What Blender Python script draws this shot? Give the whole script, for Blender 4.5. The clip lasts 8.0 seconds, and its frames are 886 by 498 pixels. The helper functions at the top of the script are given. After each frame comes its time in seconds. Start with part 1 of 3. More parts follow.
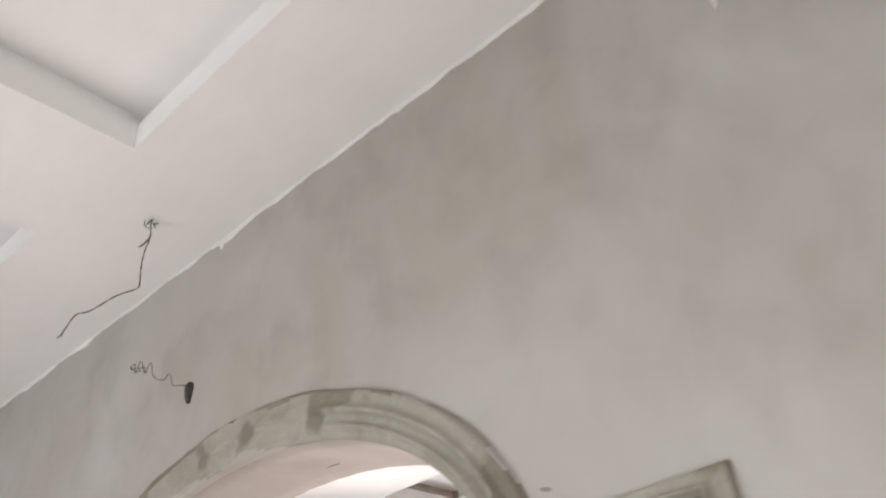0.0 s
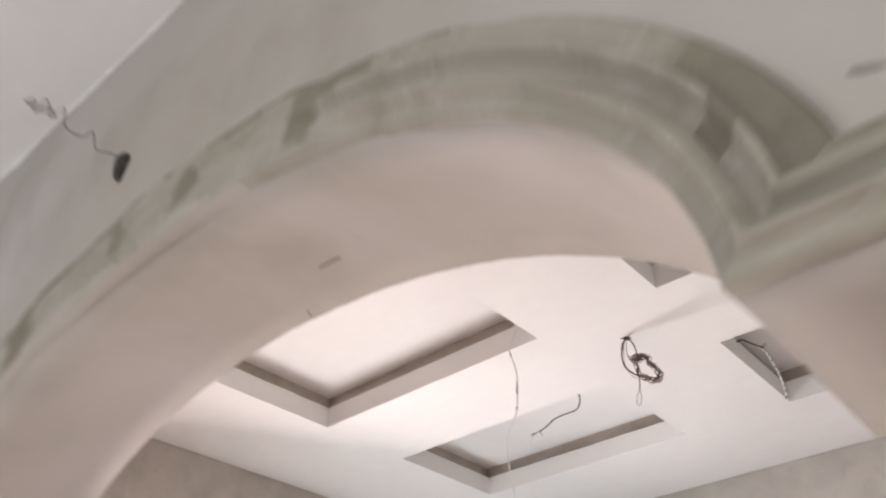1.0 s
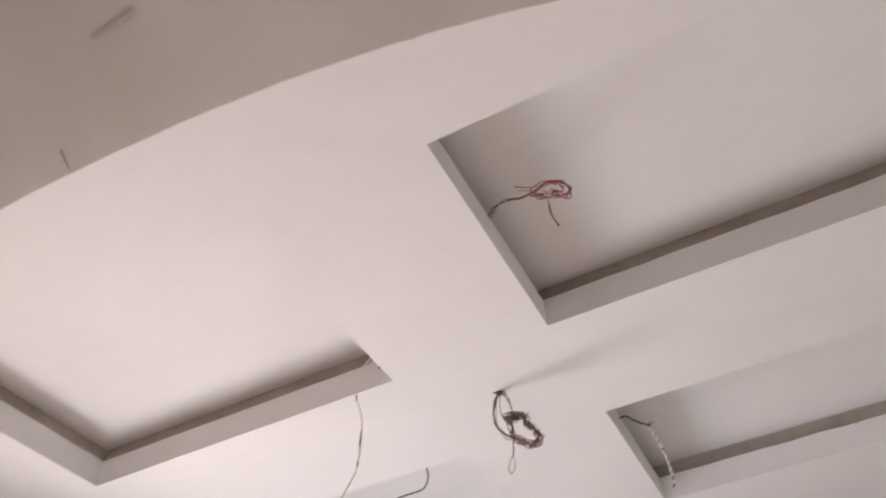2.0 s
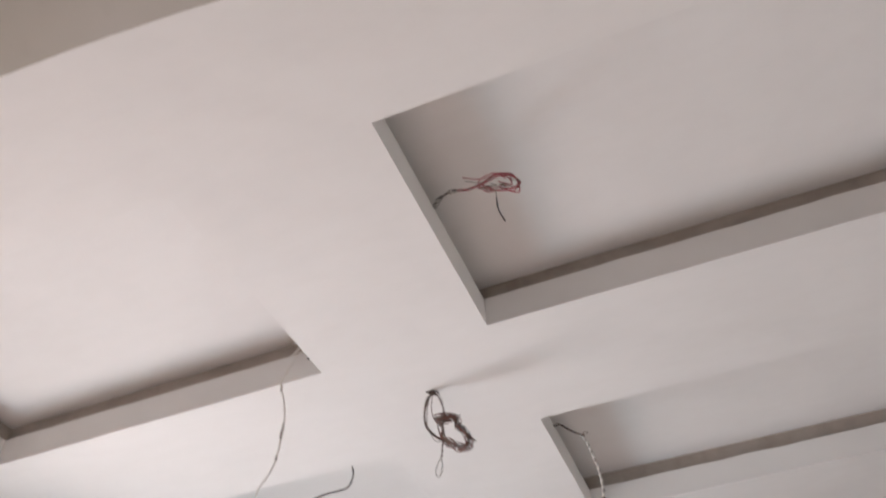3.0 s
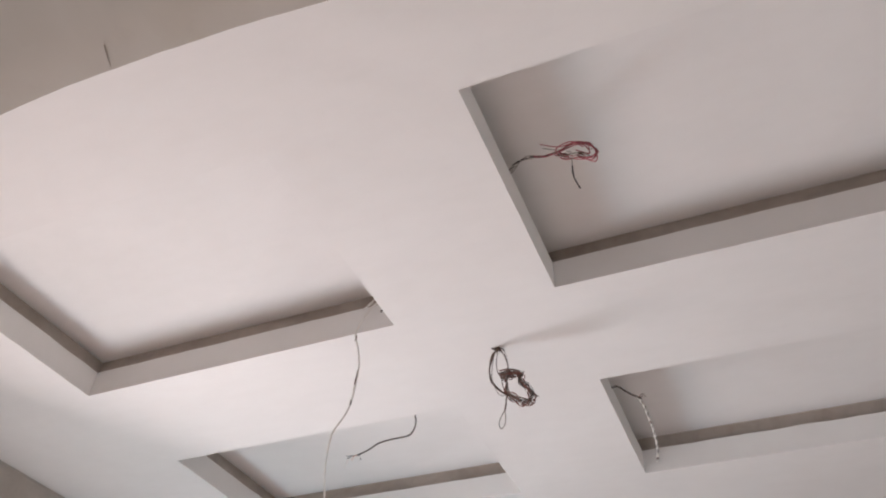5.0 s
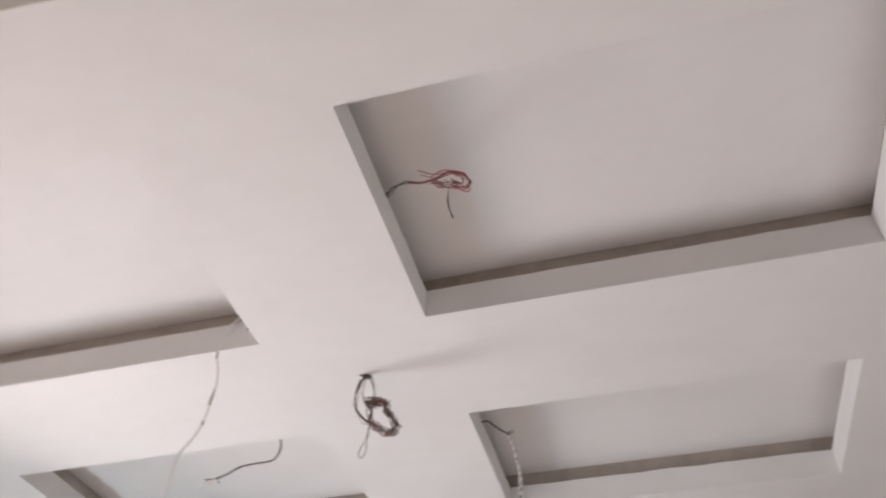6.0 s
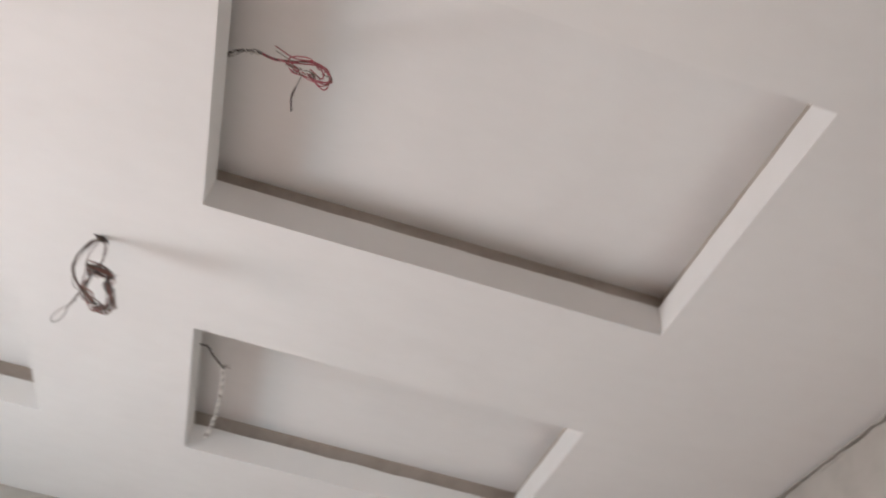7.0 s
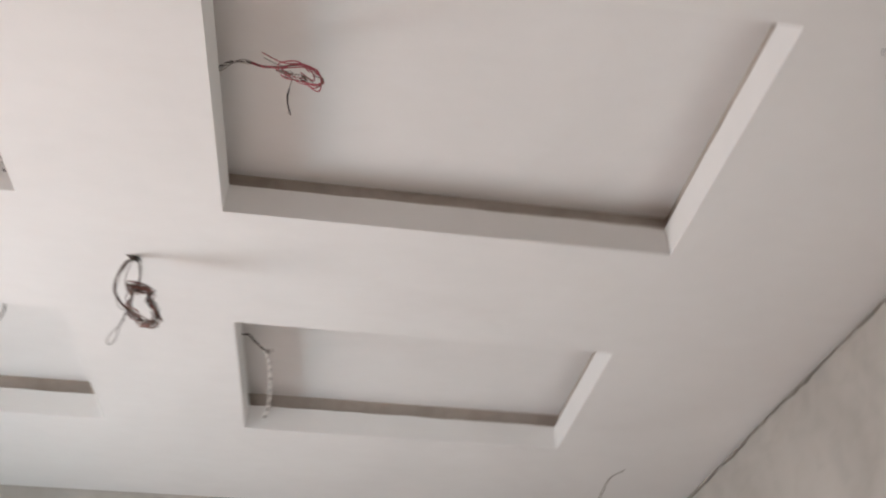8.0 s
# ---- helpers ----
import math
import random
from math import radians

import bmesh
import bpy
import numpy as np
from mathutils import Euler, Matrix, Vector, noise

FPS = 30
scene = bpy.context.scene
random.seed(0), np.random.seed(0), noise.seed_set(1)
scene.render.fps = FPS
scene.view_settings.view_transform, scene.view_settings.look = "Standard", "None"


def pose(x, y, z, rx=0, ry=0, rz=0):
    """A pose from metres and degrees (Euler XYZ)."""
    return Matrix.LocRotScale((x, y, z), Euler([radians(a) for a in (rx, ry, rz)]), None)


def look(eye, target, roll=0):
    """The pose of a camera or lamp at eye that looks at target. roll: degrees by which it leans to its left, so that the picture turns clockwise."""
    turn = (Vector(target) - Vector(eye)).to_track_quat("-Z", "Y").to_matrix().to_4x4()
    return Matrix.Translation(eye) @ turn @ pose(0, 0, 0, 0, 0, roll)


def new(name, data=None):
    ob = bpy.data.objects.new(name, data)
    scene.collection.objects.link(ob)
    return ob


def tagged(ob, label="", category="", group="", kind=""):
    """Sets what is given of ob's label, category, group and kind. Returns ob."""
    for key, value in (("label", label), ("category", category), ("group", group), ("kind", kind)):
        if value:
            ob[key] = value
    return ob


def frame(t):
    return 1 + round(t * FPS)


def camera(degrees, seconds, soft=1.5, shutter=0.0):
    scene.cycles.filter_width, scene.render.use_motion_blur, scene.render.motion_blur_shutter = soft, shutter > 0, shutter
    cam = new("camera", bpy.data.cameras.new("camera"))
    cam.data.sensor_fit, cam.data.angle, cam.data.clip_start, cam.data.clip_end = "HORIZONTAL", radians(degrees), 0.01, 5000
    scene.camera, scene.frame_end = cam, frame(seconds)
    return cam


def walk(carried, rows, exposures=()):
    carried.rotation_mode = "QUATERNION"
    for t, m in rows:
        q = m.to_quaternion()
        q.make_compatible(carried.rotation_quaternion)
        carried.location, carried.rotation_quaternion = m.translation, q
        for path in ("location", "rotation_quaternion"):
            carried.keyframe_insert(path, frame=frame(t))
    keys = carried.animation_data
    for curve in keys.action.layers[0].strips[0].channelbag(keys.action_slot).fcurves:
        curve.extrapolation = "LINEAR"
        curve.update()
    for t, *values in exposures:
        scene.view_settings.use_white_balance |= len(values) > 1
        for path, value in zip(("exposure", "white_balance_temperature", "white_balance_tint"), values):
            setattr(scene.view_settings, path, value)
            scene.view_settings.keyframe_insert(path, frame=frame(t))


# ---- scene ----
cam = camera(59.1, 8.0, soft=2.0, shutter=0.45)
PATH = [
    (0, (1.732, -3.041, 1.617), (0.735, -1.724, 2.745), -7.9),
    (0.2, (1.59, -2.894, 1.612), (0.555, -1.629, 2.765), -7.5),
    (0.4, (1.445, -2.727, 1.6), (0.346, -1.536, 2.772), -5.7),
    (0.5, (1.336, -2.662, 1.583), (0.225, -1.495, 2.768), -5.5),
    (0.6, (1.256, -2.57, 1.581), (0.114, -1.448, 2.78), -3.4),
    (0.7, (1.171, -2.48, 1.596), (0.042, -1.352, 2.802), -3.3),
    (0.9, (0.99, -2.275, 1.64), (-0.082, -1.085, 2.837), -2.3),
    (1, (0.897, -2.194, 1.635), (-0.136, -0.978, 2.841), -1.1),
    (1.1, (0.85, -2.114, 1.648), (-0.172, -0.903, 2.868), 0.0),
    (1.3, (0.712, -1.966, 1.655), (-0.22, -0.727, 2.915), 1.1),
    (1.5, (0.579, -1.895, 1.671), (-0.232, -0.622, 2.983), 0.8),
    (1.7, (0.493, -1.795, 1.7), (-0.204, -0.522, 3.076), -1.3),
    (2.8, (0.43, -1.606, 1.798), (-0.038, -0.306, 3.245), -4.3),
    (3, (0.442, -1.593, 1.792), (-0.021, -0.263, 3.212), -3.6),
    (3.5, (0.461, -1.58, 1.747), (-0.034, -0.18, 3.087), -1.9),
    (4, (0.428, -1.618, 1.723), (-0.117, -0.231, 3.057), -0.7),
    (4.2, (0.382, -1.639, 1.73), (-0.162, -0.252, 3.064), -1.0),
    (5.3, (0.422, -1.682, 1.734), (-0.197, -0.349, 3.091), 3.5),
    (5.5, (0.431, -1.672, 1.726), (-0.12, -0.329, 3.101), 2.0),
    (6, (0.494, -1.613, 1.762), (0.113, -0.237, 3.162), 0.7),
    (6.2, (0.492, -1.588, 1.785), (0.183, -0.189, 3.18), 3.0),
    (6.5, (0.478, -1.523, 1.8), (0.317, -0.102, 3.199), 6.0),
    (6.7, (0.45, -1.47, 1.794), (0.422, -0.046, 3.198), 7.9),
    (7, (0.384, -1.404, 1.818), (0.594, -0.003, 3.23), 10.1),
    (7.3, (0.337, -1.419, 1.829), (0.645, -0.048, 3.252), 11.1),
    (7.5, (0.336, -1.413, 1.821), (0.657, -0.052, 3.25), 10.2),
    (7.7, (0.333, -1.481, 1.834), (0.652, -0.055, 3.2), 7.7),
    (8, (0.343, -1.535, 1.805), (0.565, -0.013, 3.084), 0.1),
]
walk(cam, [(t, look(eye, target, roll)) for t, eye, target, roll in PATH],
     [(0, 2.06, 6250, 6.5), (0.6, 2.02, 6250, 6), (1.0, 1.88, 6280, 8), (1.5, 1.69, 6330, 12.5), (2.8, 1.53, 6050, 6), (4.2, 1.52, 6050, 7), (5.5, 1.54, 6050, 7.5), (7.0, 1.67, 6050, 3.5), (8.0, 1.71, 6050, 3)])

# ---- main sizes ----
CEIL, CEIL_ENTRY, LIP, GAP, TOP = 3.15, 3.35, 0.096, 0.066, 3.62
FRONT, BACK = -1.70, -1.36
LEFT, RIGHT, FAR = -2.365, 1.878, 1.885
E1_LEFT, E1_RIGHT, E1_BACK = -2.95, 2.60, -5.2

# ---- light ----
world = bpy.data.worlds.new("sky")
scene.world = world
world.use_nodes = True
wn = world.node_tree
sky = wn.nodes.new("ShaderNodeTexSky")
sky.sky_type, sky.sun_disc = "NISHITA", False
sky.sun_elevation, sky.sun_rotation = radians(31), radians(-48.6)
wn.links.new(sky.outputs[0], wn.nodes["Background"].inputs[0])
wn.nodes["Background"].inputs[1].default_value = 0.12

sun = new("sun", bpy.data.lights.new("sun", "SUN"))
sun.data.energy, sun.data.angle, sun.data.color = 5.0, radians(0.5), (1.0, 0.93, 0.84)
sun.matrix_world = look((-5.1, 4.49, 4.09), (0.0, 0.0, 0.0))


def area_light(name, eye, target, width, height, watts, colour):
    ob = new(name, bpy.data.lights.new(name, "AREA"))
    ob.data.shape, ob.data.size, ob.data.size_y = "RECTANGLE", width, height
    ob.data.energy, ob.data.color = watts, colour
    ob.matrix_world = look(eye, target)
    return ob


area_light("window_light_west_upper", (LEFT + 0.05, 0.475, 1.80), (LEFT + 0.93, 0.0, 1.36), 0.85, 0.95, 20.0, (1.0, 0.785, 0.735))
area_light("window_light_west_lower", (LEFT + 0.02, 0.475, 1.20), (LEFT + 0.97, 0.68, 1.36), 0.9, 0.6, 8.0, (0.64, 0.87, 1.0))
# unseen fill lamp, added to brighten the east end of the ceiling
area_light("fill_light_east", (RIGHT + 0.05, -0.30, 1.50), (0.0, -0.30, 1.50), 1.2, 1.3, 2.2, (1.0, 0.96, 0.91))
# two unseen fill lamps, added to light the entry room and the arch
area_light("fill_light_entry_east", (2.64, -3.6, 1.45), (0.0, -3.6, 1.45), 1.6, 1.5, 9.0, (1.0, 0.955, 0.93))
area_light("fill_light_entry_south", (-0.6, -5.24, 1.10), (-0.6, 0.0, 2.40), 2.4, 2.1, 18, (0.93, 0.955, 0.98))


# ---- materials ----
def material(name, rough=0.9, metal=0.0):
    m = bpy.data.materials.new(name)
    m.use_nodes = True
    nt = m.node_tree
    bsdf = nt.nodes["Principled BSDF"]
    bsdf.inputs["Roughness"].default_value, bsdf.inputs["Metallic"].default_value = rough, metal
    return m, nt, bsdf


def node(nt, kind, **values):
    n = nt.nodes.new(kind)
    for key, value in values.items():
        n.inputs[key.replace("_", " ")].default_value = value
    return n


def noise_of(nt, scale, detail=4.0, rough=0.55, stretch=(1, 1, 1), distort=0.0):
    co = nt.nodes.new("ShaderNodeTexCoord")
    mp = nt.nodes.new("ShaderNodeMapping")
    mp.inputs["Scale"].default_value = stretch
    tex = node(nt, "ShaderNodeTexNoise", Scale=scale, Detail=detail, Roughness=rough, Distortion=distort)
    nt.links.new(co.outputs["Object"], mp.inputs[0])
    nt.links.new(mp.outputs[0], tex.inputs["Vector"])
    return tex.outputs["Fac"]


def ramp(nt, value, stops):
    r = nt.nodes.new("ShaderNodeValToRGB")
    e = r.color_ramp.elements
    while len(e) < len(stops):
        e.new(0.5)
    for k, (at, colour) in zip(e, stops):
        k.position, k.color = at, (*colour, 1) if len(colour) == 3 else colour
    nt.links.new(value, r.inputs[0])
    return r.outputs[0]


def mix(nt, a, b, factor, kind="MIX"):
    m = nt.nodes.new("ShaderNodeMix")
    m.data_type, m.blend_type = "RGBA", kind
    for socket, value in ((m.inputs[0], factor), (m.inputs[6], a), (m.inputs[7], b)):
        if isinstance(value, (int, float)):
            socket.default_value = value
        elif isinstance(value, tuple):
            socket.default_value = (*value, 1)
        else:
            nt.links.new(value, socket)
    return m.outputs[2]


def bump(nt, bsdf, pairs):
    last = None
    for height, strength, distance in pairs:
        b = node(nt, "ShaderNodeBump", Strength=strength, Distance=distance)
        nt.links.new(height, b.inputs["Height"])
        if last:
            nt.links.new(last, b.inputs["Normal"])
        last = b.outputs[0]
    nt.links.new(last, bsdf.inputs["Normal"])


def stained(nt, base, spots, colour, most, hard=0.5):
    """Damp stains of an uneven outline round the given places."""
    co = nt.nodes.new("ShaderNodeTexCoord")
    wob = node(nt, "ShaderNodeTexNoise", Scale=9.0, Detail=5.0)
    add = nt.nodes.new("ShaderNodeVectorMath")
    add.operation = "MULTIPLY_ADD"
    nt.links.new(co.outputs["Object"], wob.inputs["Vector"])
    nt.links.new(wob.outputs["Color"], add.inputs[0])
    add.inputs[1].default_value = (0.09, 0.09, 0.09)
    nt.links.new(co.outputs["Object"], add.inputs[2])
    for place, size in spots:
        d = nt.nodes.new("ShaderNodeVectorMath")
        d.operation = "DISTANCE"
        nt.links.new(add.outputs[0], d.inputs[0])
        d.inputs[1].default_value = tuple(c + 0.045 for c in place)
        f = ramp(nt, d.outputs["Value"], [(size * hard, (most, most, most)), (size * 1.15, (0, 0, 0))])
        base = mix(nt, base, colour, f)
    return base


def plaster(name, low, mid, high, smear=(1, 1, 1), scale=1.6, spots=()):
    m, nt, bsdf = material(name, 0.92)
    broad = noise_of(nt, scale, 4, 0.5, smear, 0.9)
    patch = noise_of(nt, scale * 4.2, 4, 0.5, smear, 0.5)
    fine = noise_of(nt, 30, 4, 0.6)
    grit = noise_of(nt, 260, 3, 0.7)
    base = ramp(nt, broad, [(0.30, low), (0.5, mid), (0.70, high)])
    tone = ramp(nt, patch, [(0.32, (0.87, 0.86, 0.86)), (0.46, (0.96, 0.955, 0.94)), (0.56, (1, 1, 1)), (0.72, (1.0, 0.985, 0.97))])
    specks = ramp(nt, fine, [(0.24, (0.88, 0.87, 0.85)), (0.40, (1, 1, 1))])
    base = mix(nt, mix(nt, base, tone, 0.7, "MULTIPLY"), specks, 0.35, "MULTIPLY")
    base = stained(nt, base, spots, (0.21, 0.19, 0.15), 0.6)
    nt.links.new(base, bsdf.inputs["Base Color"])
    bump(nt, bsdf, [(patch, 0.18, 0.012), (fine, 0.07, 0.003), (grit, 0.08, 0.0012)])
    return m


def paint(name, low, high):
    m, nt, bsdf = material(name, 0.75)
    broad = noise_of(nt, 1.1, 4, 0.5, (1, 1, 1), 0.8)
    brush = noise_of(nt, 9, 5, 0.6, (1, 2.2, 1))
    fine = noise_of(nt, 120, 3, 0.6)
    base = ramp(nt, broad, [(0.3, low), (0.7, high)])
    streak = ramp(nt, brush, [(0.3, (0.965, 0.965, 0.96)), (0.62, (1, 1, 1))])
    nt.links.new(mix(nt, base, streak, 0.6, "MULTIPLY"), bsdf.inputs["Base Color"])
    bump(nt, bsdf, [(brush, 0.10, 0.006), (fine, 0.10, 0.0012)])
    return m


def stained_cement(name, spots):
    m, nt, bsdf = material(name, 0.9)
    broad = noise_of(nt, 4.5, 6, 0.6, (1, 1, 1.3), 1.0)
    fine = noise_of(nt, 45, 5, 0.7)
    base = ramp(nt, broad, [(0.28, (0.215, 0.195, 0.155)), (0.44, (0.29, 0.27, 0.225)), (0.60, (0.335, 0.315, 0.27)), (0.8, (0.41, 0.395, 0.355))])
    smear = noise_of(nt, 11, 4, 0.6, (1, 1, 2.0), 1.5)
    base = mix(nt, base, (0.50, 0.50, 0.48), ramp(nt, smear, [(0.55, (0, 0, 0)), (0.72, (0.28, 0.28, 0.28))]))
    base = stained(nt, base, spots, (0.165, 0.145, 0.105), 0.75, 0.7)
    nt.links.new(base, bsdf.inputs["Base Color"])
    bump(nt, bsdf, [(broad, 0.35, 0.012), (fine, 0.3, 0.004)])
    return m


def plastic(name, colour, rough=0.45, dusty=0.25):
    m, nt, bsdf = material(name, rough)
    n = noise_of(nt, 60, 3)
    dust = tuple(0.55 * c + 0.45 * 0.4 for c in colour)
    f = ramp(nt, n, [(0.45, (0, 0, 0)), (0.7, (dusty, dusty, dusty))])
    nt.links.new(mix(nt, colour, dust, f), bsdf.inputs["Base Color"])
    return m


CEILING = paint("ceiling_putty", (0.76, 0.745, 0.73), (0.82, 0.81, 0.795))
SEAM = paint("seam_putty", (0.64, 0.63, 0.61), (0.74, 0.73, 0.71))
WALL = plaster("cement_plaster", (0.36, 0.333, 0.29), (0.403, 0.38, 0.348), (0.45, 0.43, 0.413), (1.1, 1.0, 0.9), 1.2)
ROOM_WALL = plaster("cement_plaster_room", (0.40, 0.375, 0.34), (0.46, 0.435, 0.40), (0.51, 0.48, 0.44), (1, 1, 0.9), 3.0)
MOULD = stained_cement("moulding_cement", [((0.253, -1.72, 2.50), 0.05), ((0.33, -1.72, 2.49), 0.045), ((0.235, -1.72, 2.455), 0.035), ((0.80, -1.72, 2.145), 0.045), ((0.835, -1.72, 2.095), 0.05), ((0.865, -1.72, 2.045), 0.05),
                                            ((-0.07, -1.72, 2.515), 0.035), ((-0.29, -1.72, 2.57), 0.035), ((-0.276, -1.72, 2.515), 0.035), ((-0.633, -1.72, 2.475), 0.055), ((-0.60, -1.72, 2.42), 0.05), ((-0.73, -1.72, 2.40), 0.04), ((1.25, -1.72, 2.04), 0.05)])
PALE = plaster("pale_putty_edge", (0.40, 0.39, 0.36), (0.46, 0.45, 0.42), (0.54, 0.53, 0.50), (1, 1, 1), 7.0)
EDGE = plaster("moulding_edge_stain", (0.16, 0.14, 0.105), (0.20, 0.18, 0.14), (0.25, 0.23, 0.19), (1, 1, 1), 6.0)
WET = plaster("damp_mortar", (0.13, 0.115, 0.085), (0.17, 0.152, 0.118), (0.21, 0.19, 0.155), (1, 1, 1), 9.0)
# sides of the main room's coves, browner and darker than the ceiling putty
COVE = plaster("brown_cove_side", (0.38, 0.33, 0.285), (0.43, 0.38, 0.335), (0.48, 0.43, 0.385), (1, 1, 1), 5.0)
FLOOR = plaster("dusty_floor", (0.36, 0.27, 0.24), (0.43, 0.325, 0.29), (0.48, 0.37, 0.335), (1, 1, 1), 3.0)
SOIL = plaster("soil", (0.20, 0.15, 0.11), (0.26, 0.20, 0.15), (0.32, 0.25, 0.19))
SCAR = plaster("scarred_plaster", (0.24, 0.22, 0.195), (0.28, 0.26, 0.235), (0.32, 0.30, 0.27), (1, 1, 1), 8.0)
BLACK = plastic("black_pvc", (0.025, 0.022, 0.022))
BROWN = plastic("brown_pvc", (0.10, 0.05, 0.035))
RUST = plastic("rust_red_pvc", (0.19, 0.055, 0.04))
RED = plastic("red_pvc", (0.36, 0.06, 0.085))
OLIVE = plastic("olive_brown_pvc", (0.15, 0.115, 0.08))
GREY = plastic("grey_pvc", (0.33, 0.31, 0.29))
WHITE = plastic("white_pvc", (0.76, 0.74, 0.70))
TAPE = plastic("black_tape", (0.032, 0.028, 0.025), 0.6, 0.3)
COPPER, _nt, _b = material("copper", 0.35, 1.0)
_b.inputs["Base Color"].default_value = (0.72, 0.36, 0.22, 1)


# ---- building helpers ----
def mesh_of(name, bm, mat):
    me = bpy.data.meshes.new(name)
    bm.normal_update()
    bm.to_mesh(me)
    bm.free()
    me.materials.append(mat)
    return me


def thing(name, bm, mat, label="", category="", group="", kind=""):
    return tagged(new(name, mesh_of(name, bm, mat)), label, category, group, kind)


def part(name, bm, mat, parent, label=""):
    ob = new(name, mesh_of(name, bm, mat))
    ob.parent = parent
    ob.location = -parent.location
    return tagged(ob, label)


def box(bm, x0, x1, y0, y1, z0, z1):
    v = [bm.verts.new(p) for p in ((x0, y0, z0), (x1, y0, z0), (x1, y1, z0), (x0, y1, z0), (x0, y0, z1), (x1, y0, z1), (x1, y1, z1), (x0, y1, z1))]
    for f in ((3, 2, 1, 0), (4, 5, 6, 7), (0, 1, 5, 4), (1, 2, 6, 5), (2, 3, 7, 6), (3, 0, 4, 7)):
        bm.faces.new([v[i] for i in f])


def smooth_line(points, steps=8):
    """A smooth line through the points."""
    p = [Vector(q) for q in points]
    p = [p[0] * 2 - p[1], *p, p[-1] * 2 - p[-2]]
    out = []
    for a, b, c, d in zip(p, p[1:], p[2:], p[3:]):
        for k in range(steps):
            t = k / steps
            out.append(0.5 * (2 * b + (c - a) * t + (2 * a - 5 * b + 4 * c - d) * t * t + (3 * b - a - 3 * c + d) * t ** 3))
    return out + [p[-2]]


def tube(bm, line, radius, sides=7):
    rings, side = [], None
    for i, q in enumerate(line):
        along = (line[min(i + 1, len(line) - 1)] - line[max(i - 1, 0)]).normalized()
        if side is None:
            side = along.orthogonal()
        side = (side - along * side.dot(along)).normalized()
        up = along.cross(side)
        rings.append([bm.verts.new(q + radius * (math.cos(a) * side + math.sin(a) * up)) for a in (2 * math.pi * k / sides for k in range(sides))])
    for a, b in zip(rings, rings[1:]):
        for k in range(sides):
            bm.faces.new((a[k], a[(k + 1) % sides], b[(k + 1) % sides], b[k])).smooth = True
    bm.faces.new(rings[0][::-1])
    bm.faces.new(rings[-1])


def twisted(line, which, of, offset, pitch):
    """One strand of a twisted cable along the line."""
    out, run, side = [], 0.0, None
    for i, q in enumerate(line):
        along = (line[min(i + 1, len(line) - 1)] - line[max(i - 1, 0)]).normalized()
        if side is None:
            side = along.orthogonal()
        side = (side - along * side.dot(along)).normalized()
        if i:
            run += (q - line[i - 1]).length
        a = 2 * math.pi * (which / of + run / pitch)
        out.append(q + offset * (math.cos(a) * side + math.sin(a) * along.cross(side)))
    return out


def strand(parent, points, radius, mat, name="strand", label="", steps=8):
    bm = bmesh.new()
    tube(bm, smooth_line(points, steps), radius)
    return part(name, bm, mat, parent, label)


def cable(parent, points, radius, mats, pitch=0.03, steps=14):
    line = smooth_line(points, steps)
    for k, mat in enumerate(mats):
        bm = bmesh.new()
        tube(bm, twisted(line, k, len(mats), radius * 1.05, pitch), radius)
        part("strand", bm, mat, parent)


def empty(name, place, label, category, group=""):
    ob = new(name)
    ob.empty_display_size = 0.02
    ob.location = place
    return tagged(ob, label, category, group)


